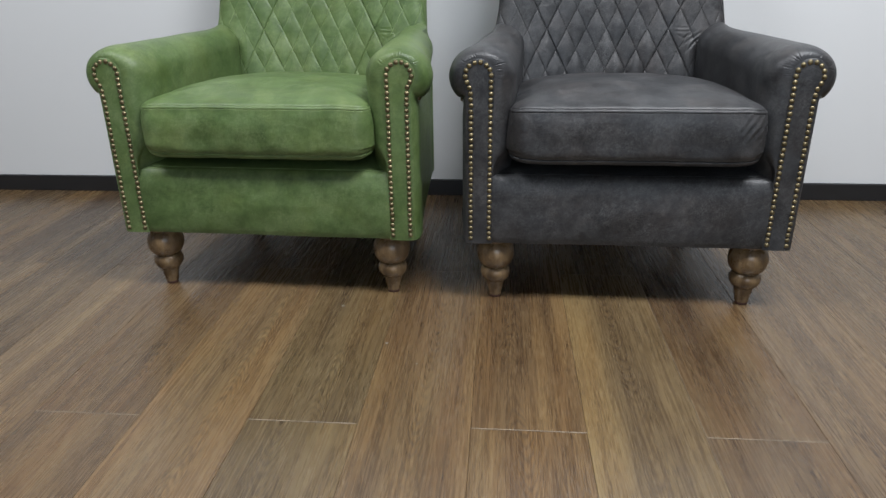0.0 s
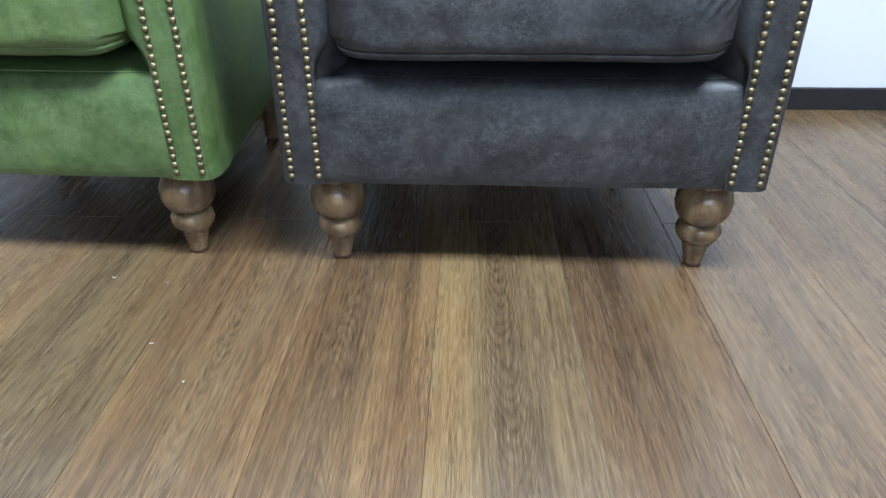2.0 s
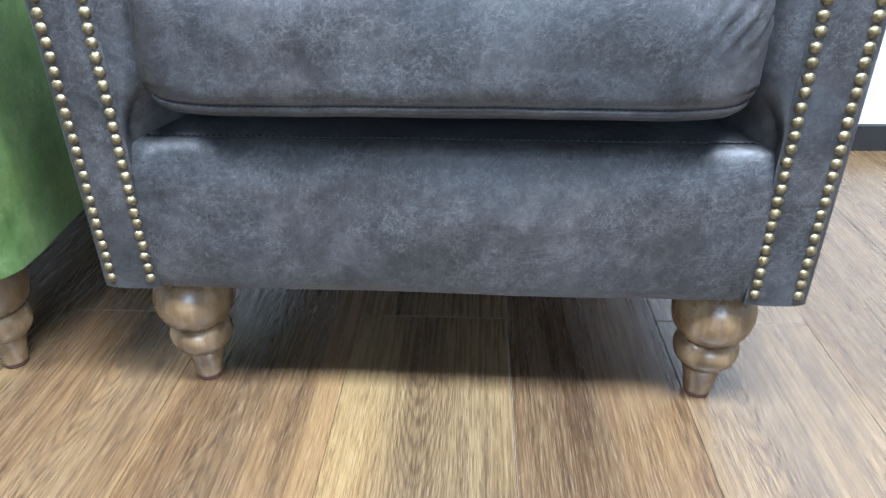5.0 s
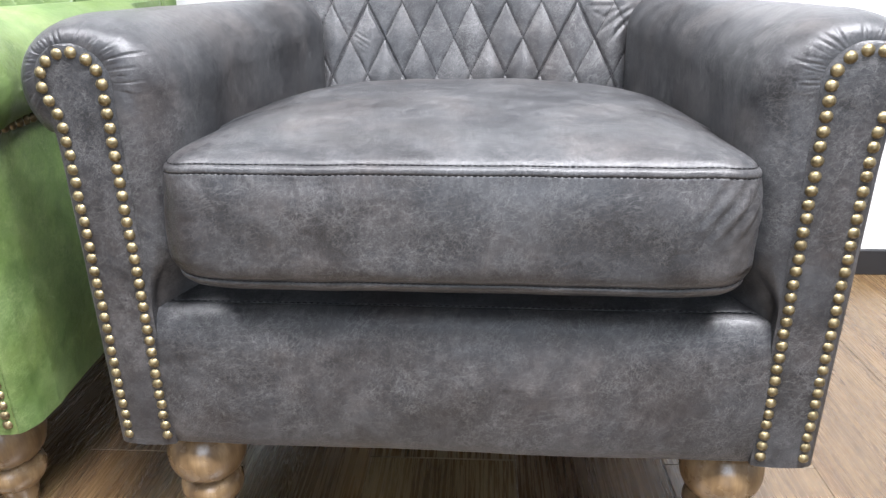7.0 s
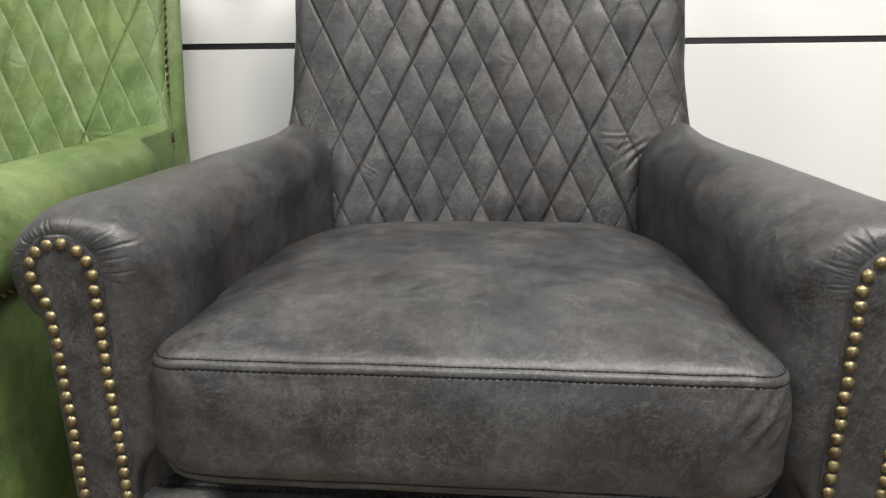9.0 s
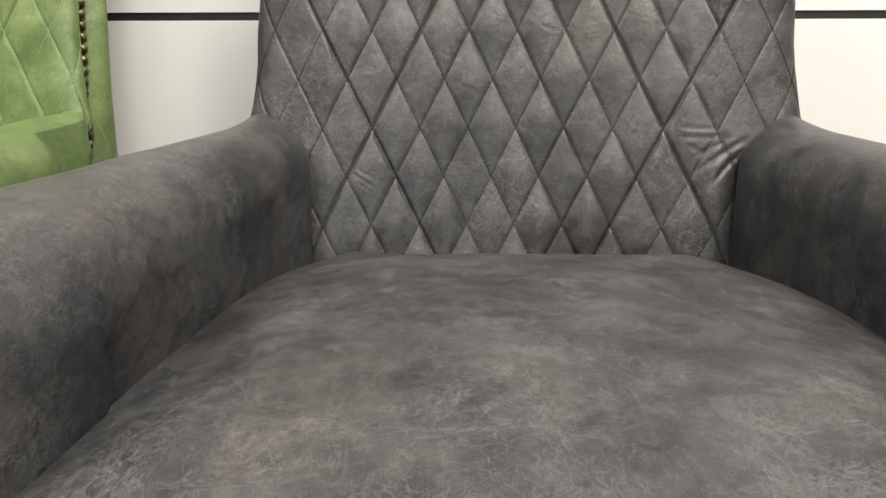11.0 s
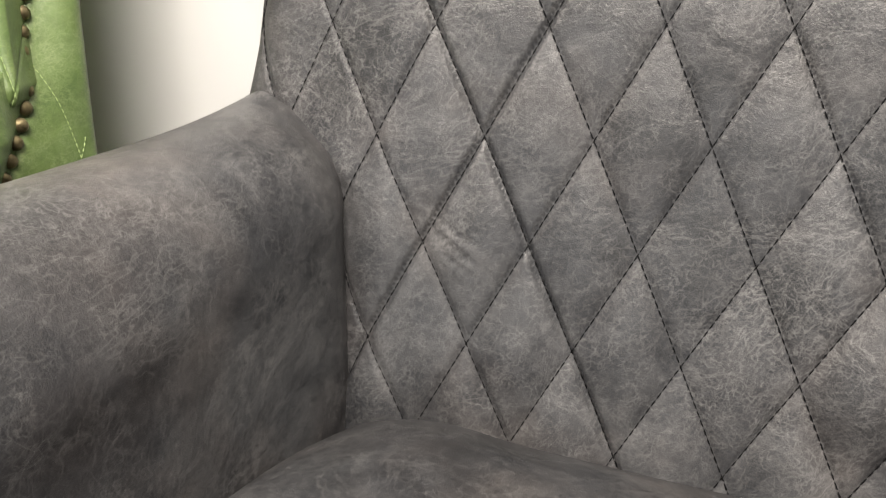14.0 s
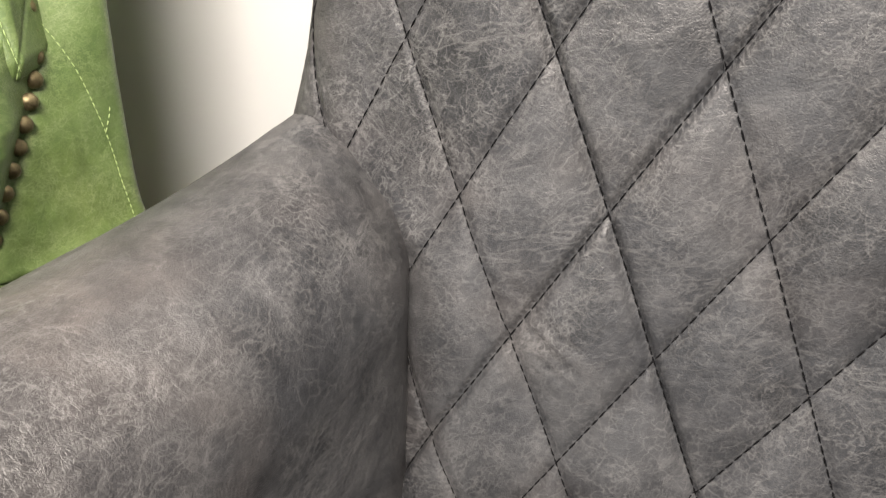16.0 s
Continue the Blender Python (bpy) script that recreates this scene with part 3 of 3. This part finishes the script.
def back_wrinkles(u, z):
    """Shallow creases where the leather is pulled in beside the folds."""
    out = np.zeros_like(u)
    for u0, z0, u1, z1, depth, wide in ((-0.190, 0.524, -0.158, 0.503, 0.0009, 1.0), (-0.188, 0.515, -0.152, 0.490, 0.0012, 1.0), (-0.184, 0.506, -0.156, 0.487, 0.0010, 1.0), (-0.196, 0.530, -0.170, 0.517, 0.0007, 1.0),
                                        (0.168, 0.561, 0.216, 0.562, 0.0011, 1.2), (0.168, 0.551, 0.226, 0.554, 0.0014, 1.3), (0.244, 0.553, 0.188, 0.513, 0.0019, 1.6), (0.240, 0.541, 0.203, 0.500, 0.0020, 1.7), (0.228, 0.553, 0.184, 0.527, 0.0012, 1.2),
                                        (0.176, 0.543, 0.205, 0.535, 0.0010, 1.2), (-0.090, 0.638, -0.066, 0.634, 0.0010, 1.0), (0.060, 0.515, 0.085, 0.508, 0.0007, 1.0), (0.100, 0.470, 0.126, 0.463, 0.0008, 1.0), (0.020, 0.668, 0.044, 0.662, 0.0008, 1.0)):
        way = np.array([u1 - u0, z1 - z0])
        span = np.linalg.norm(way)
        way /= span
        along = (u - u0) * way[0] + (z - z0) * way[1]
        off = (u - u0) * -way[1] + (z - z0) * way[0] + 0.0016 * np.sin(along / span * math.pi)
        fade = np.clip(along / span * 4, 0, 1) * np.clip((1 - along / span) * 4, 0, 1)
        out += depth * fade * (0.5 * np.exp(-((np.abs(off) / wide - 0.0034) / 0.002) ** 2) - np.exp(-(off / wide / 0.0012) ** 2))
    return out * 0.75


def back_mesh(material, seed):
    cells, da, db = back_fields(seed)
    us = np.arange(-268, 269) * (CELL_X / 40) + VERTEX_X
    zs = np.arange(-88, 130) * (CELL_Z / 40) + VERTEX_Z
    u, z = np.meshgrid(us, zs)
    top = np.clip((z - (zs[-1] - 0.05)) / 0.05, 0, 1)
    lift = quilt_height(u, z, cells, da, db)
    lump = np.array([[noise.noise(Vector((a * 16, b * 16, seed * 2.3))) for a in us] for b in zs]) * 0.0020
    lift = lift + back_wrinkles(u, z)
    pts, _ = back_point(u, z, (lift + lump))
    pts[..., 1] += 0.05 * top ** 2
    return mesh_of("backrest", pts.reshape(-1, 3), crossed_faces(len(zs), len(us), 88, 268), material)


def back_stitches(material, seed):
    cells, da, db = back_fields(seed)
    lines = []
    for k in range(-14, 15):
        for slope in (1, -1):
            zs = np.arange(0.36, 0.86, 0.002)
            u = VERTEX_X + (k - slope * (zs - VERTEX_Z) / CELL_Z) * CELL_X
            ok = np.abs(u) < 0.318
            if ok.sum() < 4:
                continue
            lift = quilt_height(u[ok], zs[ok], cells, da, db)
            lift = lift + np.array([noise.noise(Vector((a * 16, b * 16, seed * 2.3))) for a, b in zip(u[ok], zs[ok])]) * 0.0020
            pts, nrm = back_point(u[ok], zs[ok], lift + 0.0008)
            lines.append((pts, nrm))
    return stitch_mesh("stitching", lines, material, 0.0040, 0.0009, 0.00032)


def outer_back_mesh(material):
    """Outside of the back: both rear sides and the rear panel."""
    rows = []
    r = PANEL_ROUND
    for z in np.linspace(BASE_Z, 0.87, 110):
        y0, y1 = side_panel(0.5, z)[1:]
        w2 = side_panel(y1 - r, z)[0]
        right = [(side_panel(y, z)[0] - (0.006 if k == 0 else 0.0), y) for k, y in enumerate(np.linspace(y0, y1 - r, 9))]
        right += [(w2 - r + r * math.cos(t), y1 - r + r * math.sin(t)) for t in np.linspace(0, math.pi / 2, 7)[1:]]
        row = right + [(x, y1) for x in np.linspace(w2 - r, r - w2, 14)[1:-1]] + [(-x, y) for x, y in right[::-1]]
        rows.append([(x, y, z) for x, y in row])
    return grid_mesh("outer_back", np.array(rows), material)


def rail_mesh(material):
    prof = smoothed([(0.08, BASE_Z + 0.002), (0.012, BASE_Z), (0.0015, BASE_Z + 0.004), (-0.0025, BASE_Z + 0.03), (-0.004, 0.22), (-0.0032, 0.255), (-0.0012, 0.272), (0.0030, 0.288), (0.0095, 0.2985), (0.0175, 0.3035), (0.0205, 0.3028), (0.024, 0.3055), (0.06, 0.3125), (0.12, 0.317), (0.30, 0.318), (0.53, 0.318)], 5)
    xs = np.linspace(-0.2895, 0.2895, 90)
    rows = []
    for x in xs:
        edge = np.clip((0.2895 - abs(x)) / 0.02, 0, 1)
        row = []
        for y, z in prof:
            lump = noise.noise(Vector((x * 9, 3.3, z * 14))) * 0.0025 + noise.noise(Vector((x * 30, 1.3, z * 30))) * 0.0006
            front = 1.0 if y < 0.02 else 0.0
            row.append((x, y + front * (lump + 0.0012 * (1 - edge) ** 2), z - 0.001 * (1 - edge) * (z > 0.275)))
        rows.append(row)
    return grid_mesh("front_rail", np.array(rows), material)


def cushion_plan(count=460):
    """Outline of the cushion: x, y and the outward direction."""
    w0, w1, y0, y1, r = 0.2540, 0.2280, -0.024, 0.548, 0.033
    q = 0.05
    corner = [(w0 - r, y0 + r, -90, 0), (w1 - q, y1 - q, 0, 90), (-(w1 - q), y1 - q, 90, 180), (-(w0 - r), y0 + r, 180, 270)]
    pts = []
    for cx, cy, a0, a1 in corner:
        for t in np.radians(np.linspace(a0, a1, 12)):
            k = q if a0 in (0, 90) else r
            pts.append((cx + k * math.cos(t), cy + k * math.sin(t)))
    pts.append(pts[0])
    p = resampled(pts, 0.0001 + 2.0 / count)[:-1]
    way = np.roll(p, -1, 0) - np.roll(p, 1, 0)
    out = np.stack([way[:, 1], -way[:, 0]], -1)
    return p, out / np.linalg.norm(out, axis=1)[:, None]


def seat_drop(y):
    return -0.0465 * np.clip(y / 0.48, 0, 2) ** 4.5


def cushion_mesh(material, seed, wrinkle):
    p, out = cushion_plan()
    prof = [(-0.060, 0.3330), (-0.014, 0.3345), (-0.006, 0.3370), (-0.0015, 0.3410), (-0.0005, 0.3445), (-0.0015, 0.3465), (0.0012, 0.349), (0.0040, 0.355), (0.0056, 0.365), (0.0058, 0.380), (0.0060, 0.395), (0.0055, 0.410), (0.0040, 0.425), (0.0018, 0.436), (0.0006, 0.4428), (-0.0001, 0.4439), (0.0004, 0.4451), (0.0003, 0.4468), (-0.0004, 0.4485), (-0.0016, 0.4498), (-0.0034, 0.4507)]
    fine = smoothed(prof, 3)
    rows = []
    for o, z in fine:
        side = np.clip((z - 0.345) / 0.02, 0, 1) * np.clip((0.438 - z) / 0.02, 0, 1)
        row = []
        for (x, y), (ox, oy) in zip(p, out):
            lump = noise.noise(Vector((x * 13 + seed, y * 13, z * 16))) * 0.0035 * side
            wave = noise.noise(Vector((x * 22 + seed, y * 22, 0.5))) * 0.0011
            if wrinkle and y < 0.05:
                near = math.exp(-((abs(x - 0.226) / 0.024) ** 2)) * math.exp(-(((z - 0.416) / 0.022) ** 2))
                lump += 0.0030 * near * math.sin((x * 0.95 - z * 0.62) * 430 + 30 * (x - 0.2))
            corner = max(0.0, (abs(x) - 0.19) / 0.055) ** 2 * (y < 0.1)
            drop = seat_drop(y) * np.clip((z - 0.34) / 0.1, 0, 1) + (0.004 * corner if z < 0.36 else -0.003 * corner * (z > 0.42))
            row.append((x + ox * (o + lump), y + oy * (o + lump), z + drop + wave))
        rows.append(row)
    edge = np.array(rows[-1])
    cx, cy = 0.0, 0.235
    for s in np.concatenate([1 - np.linspace(0, 1, 22)[1:] ** 2 * 0.25, np.linspace(0.75, 0.0, 26)[1:]]):
        row = []
        for (x, y, z) in edge:
            px, py = cx + (x - cx) * s, cy + (y - cy) * s
            base = SEAT_Z - 0.0015 + seat_drop(py)
            rim = (z - (SEAT_Z - 0.0015 + seat_drop(y)))
            crown = 0.0315 * max(0.0, 1 - s ** 2.5) ** 0.58
            lump = noise.noise(Vector((px * 11, py * 11, seed + 5.0))) * 0.0024 * (1 - s ** 6) + noise.noise(Vector((px * 42, py * 42, seed + 9.0))) * 0.0010 * (1 - s ** 6)
            ear = 0.011 * math.exp(-((abs(px) - 0.175) / 0.045) ** 2 - ((py - 0.475) / 0.055) ** 2)
            row.append((px, py, base + rim * s ** 8 + crown + lump + ear * (1 - s ** 6)))
        rows.append(row)
    return grid_mesh("seat_cushion", np.array(rows), material, wrap=True)


def cushion_stitches(material, seed):
    p, out = cushion_plan()
    keep = p[:, 1] < 0.46
    start = int(np.argmax(p[:, 1]))
    order = np.roll(np.arange(len(p)), -start)
    lines = []
    for off, z in ((0.0002, 0.4439), (-0.0012, 0.3462), (-0.0034, 0.4516)):
        pts, nrm = [], []
        for i in order:
            if not keep[i]:
                continue
            (x, y), (ox, oy) = p[i], out[i]
            wave = noise.noise(Vector((x * 22 + seed, y * 22, 0.5))) * 0.0011
            corner = max(0.0, (abs(x) - 0.19) / 0.055) ** 2 * (y < 0.1)
            drop = seat_drop(y) * np.clip((z - 0.34) / 0.1, 0, 1) + (0.004 * corner if z < 0.36 else -0.003 * corner)
            pts.append((x + ox * off, y + oy * off, z + drop + wave))
            nrm.append((ox, oy, 0.0) if z < 0.45 else (ox * 0.3, oy * 0.3, 0.9))
        lines.append((pts, nrm))
    lines += [([(0.004, -0.0150, 0.3350 + k * 0.0001), (0.004, -0.0236, 0.3440)], [(0, -0.8, -0.6)] * 2) for k in range(2)]
    return stitch_mesh("stitching", lines, material, 0.0040, 0.0012, 0.00038)


LEG_PROFILE = np.vstack([smoothed(p, 5) for p in (
    [(0.028, 0.1535), (0.0350, 0.1505), (0.0360, 0.1450), (0.0330, 0.1410)],
    [(0.0300, 0.1400), (0.0340, 0.1360), (0.0400, 0.1250), (0.0425, 0.1120), (0.0405, 0.0970), (0.0340, 0.0850), (0.0262, 0.0790)],
    [(0.0255, 0.0785), (0.0290, 0.0765), (0.0330, 0.0700), (0.0342, 0.0620), (0.0320, 0.0530), (0.0270, 0.0460), (0.0228, 0.0420)],
    [(0.0222, 0.0415), (0.0205, 0.0360), (0.0180, 0.0250), (0.0158, 0.0130), (0.0150, 0.0062)])])
PAD_PROFILE = [(0.0135, 0.0068), (0.0140, 0.005), (0.0140, 0.0010), (0.0130, 0.0)]
REAR_PROFILE = smoothed([(0.026, 0.1535), (0.027, 0.145), (0.024, 0.10), (0.020, 0.05), (0.016, 0.0062)], 4)
LEG_ME = spin_mesh("leg", LEG_PROFILE, LEG_WOOD)
PAD_ME = spin_mesh("floor_pad", PAD_PROFILE, PAD, 20)
REAR_ME = spin_mesh("leg", REAR_PROFILE, LEG_WOOD, 24)
NAIL_ME = dome_mesh("nail", 0.0054, 0.0042, BRASS)


def armchair(name, place, turn, skin, thread, seed, label, wrinkle):
    chair = tagged(new(name), label, "armchair", "armchairs against the wall")
    chair.matrix_world = pose(*place, 0, 0, turn)
    part("dust_cover", box_mesh("dust_cover", (-0.30, 0.03, 0.1575), (0.30, 0.595, 0.160), DUST), chair, "black dust cover under the seat")
    part("front_rail", rail_mesh(skin), chair)
    xs = np.linspace(-0.278, 0.278, 120)
    seam = [(x, 0.0200, 0.3042 - 0.001 * (1 - min(1.0, (0.2895 - abs(x)) / 0.02))) for x in xs]
    part("stitching", stitch_mesh("stitching", [(seam, [(0, -0.3, 0.95)] * len(seam))], thread), chair, "", "stuff")
    cushion = part("seat_cushion", cushion_mesh(skin, seed, wrinkle), chair)
    part("stitching", cushion_stitches(thread, seed), cushion, "", "stuff")
    back = part("backrest", back_mesh(skin, seed), chair, "diamond-quilted leather backrest")
    part("stitching", back_stitches(thread, seed), back, "", "stuff")
    part("outer_back", outer_back_mesh(skin), chair)
    rng = np.random.RandomState(seed)
    for side in (-1, 1):
        arm = part("arm", arm_mesh(side, skin, seed + (side > 0)), chair, "rolled arm with gathered pleats at its front")
        panel = part("front_panel", front_panel_mesh(side, skin), arm)
        nails = resampled(nail_line(), 0.0121)
        for x, z in nails[1:-1]:
            nail = part("nail", NAIL_ME, panel)
            jx, jz = rng.uniform(-0.0005, 0.0005, 2)
            nail.matrix_basis = pose(side * x + jx, -0.0021, z + jz, 90 + rng.uniform(-7, 7), rng.uniform(-7, 7), 0)
        # the row under the roll of the arm, up along the side of the back
        run = [(0.3535, 0.034, 0.4600), (0.3515, 0.075, 0.4595), (0.3295, 0.25, 0.4585), (0.3145, 0.42, 0.4560), (0.3095, 0.484, 0.4665), (0.3035, 0.516, 0.4970), (0.2975, 0.545, 0.5300), (0.2905, 0.564, 0.5530), (0.2830, 0.574, 0.5800)]
        for z in (0.63, 0.68, 0.75, 0.84):
            run.append((side_panel(0.5, z)[0] + 0.0012, back_front_y(0.25, z) + 0.0440, z))
        run = smoothed(run, 10)
        for x, y, z in resampled(run, 0.0135):
            nail = part("nail", NAIL_ME, arm)
            nail.matrix_basis = pose(side * (x + 0.0005), y, z, 0, side * 90, 0)
        seam = smoothed([(0.577, 0.577), (0.584, 0.55), (0.588, 0.52), (0.590, 0.495), (0.589, 0.46), (0.586, 0.40)], 12)
        fork = np.array([(0.5895, 0.502), (0.595, 0.510), (0.600, 0.520)])
        lines = [([(side * (side_panel(y, z)[0] + 0.0003), y, z) for y, z in run], [(side, 0, 0)] * len(run)) for run in (seam, fork)]
        part("stitching", stitch_mesh("stitching", lines, thread, 0.0030, 0.0014, 0.00042), arm, "", "stuff")
        leg = part("leg", LEG_ME, chair, "turned walnut-stained wooden leg")
        leg.matrix_basis = pose(side * 0.2795, 0.050, 0)
        part("floor_pad", PAD_ME, leg)
        leg = part("leg", REAR_ME, chair, "plain tapered rear leg")
        leg.matrix_basis = pose(side * 0.255, 0.560, 0)
        part("floor_pad", PAD_ME, leg)
    return chair


armchair("armchair", (0.545, 1.383, 0), -1.0, GREY, GREY_THREAD, 4, "charcoal grey leather armchair with quilted back and brass nails", True)
armchair("armchair", (-0.257, 1.409, 0), -2.0, GREEN, GREEN_THREAD, 11, "green leather armchair with quilted back and brass nails", False)

# ---- floor ----
floor = structure("floor", box_mesh("floor", (LEFT_X - 0.12, BACK_Y - 0.12, -0.05), (RIGHT_X + 0.12, WALL_Y + 0.13, -0.0016), JOINT), "brown oak plank floor with staggered end joints", "floor")
PLANK_W, PLANK_L, PLANK_X, JOINT_Y = 0.1925, 1.276, 0.040, 0.925


def plank_mesh(length, worn):
    w, l = PLANK_W / 2 - 0.0003, length / 2 - 0.0004
    rings = [(w, l, -0.0016), (w, l, -0.0004), (w - 0.0006, l - 0.0010, 0.0)]
    verts = [(sx * x, sy * y, z) for x, y, z in rings for sx, sy in ((-1, -1), (1, -1), (1, 1), (-1, 1))]
    faces = [(r * 4 + j, r * 4 + (j + 1) % 4, r * 4 + 4 + (j + 1) % 4, r * 4 + 4 + j) for r in range(2) for j in range(4)]
    return mesh_of("plank", verts, faces + [(8, 9, 10, 11)], PLANK, False, PLANK_EDGE, (4, 6, 7) if worn else (4, 6))


# the tone of each run of boards: brown, olive, grey
TONES = {-6: (1.05, 1.02, 1.0), -5: (0.86, 0.82, 0.80), -4: (1.16, 1.12, 1.08), -3: (0.86, 0.78, 0.72), -2: (1.08, 1.00, 0.92), -1: (0.84, 0.83, 0.76), 0: (0.98, 0.90, 0.80),
         1: (1.06, 0.95, 0.80), 2: (1.16, 1.15, 1.02), 3: (0.78, 0.72, 0.68), 4: (1.04, 1.00, 0.98), 5: (0.86, 0.82, 0.80), 6: (1.06, 1.02, 0.98)}
tone_rng = random.Random(7)
meshes = {}
for i in range(-14, 16):
    x0 = PLANK_X + i * PLANK_W
    if x0 < LEFT_X - PLANK_W or x0 > RIGHT_X:
        continue
    lo, hi = max(x0, LEFT_X), min(x0 + PLANK_W, RIGHT_X)
    shift = JOINT_Y if i % 2 else JOINT_Y + PLANK_L / 2
    y = shift - 4 * PLANK_L
    while y < WALL_Y:
        a, b = max(y, BACK_Y), min(y + PLANK_L, WALL_Y + 0.004)
        if b - a > 0.02:
            key = (round(b - a, 3), i in (-6, -3, -2, 3, 5))
            if key not in meshes:
                meshes[key] = plank_mesh(b - a, key[1])
            ob = part("plank", meshes[key], floor)
            ob.location = (x0 + PLANK_W / 2, (a + b) / 2, 0)
            swing = tone_rng.uniform(0.86, 0.98)
            ob.color = (*[c * swing for c in TONES.get(i, (0.96, 0.92, 0.87))], 1.0)
        y += PLANK_L

# ---- litter on the planks ----
def scrap(x, y, length, width, turn, curl):
    pts = []
    for f in np.linspace(-0.5, 0.5, 7):
        bend = curl * (4 * f * f)
        pts.append([(f * length, bend * length + side * width / 2, 0.0006 + 0.0012 * abs(f) + (0.0007 if k else 0.0)) for k, side in ((0, -1), (0, 1), (1, 1), (1, -1))])
    ob = new("paper_scrap", grid_mesh("paper_scrap", np.array(pts), CRUMB, wrap=True, cap=True))
    ob.matrix_world = pose(x, y, 0, 0, 0, turn)
    return tagged(ob, "tiny off-white scrap lying on the oak floor", "scrap", "scraps on the floor")


for x, y, length, width, turn, curl in ((-0.080, 1.357, 0.009, 0.0012, -25, 0.25), (0.047, 1.195, 0.006, 0.0015, 10, 0.1), (0.010, 1.345, 0.003, 0.0014, 40, 0.0), (0.118, 1.120, 0.003, 0.002, 0, 0.0)):
    scrap(x, y, length, width, turn, curl)
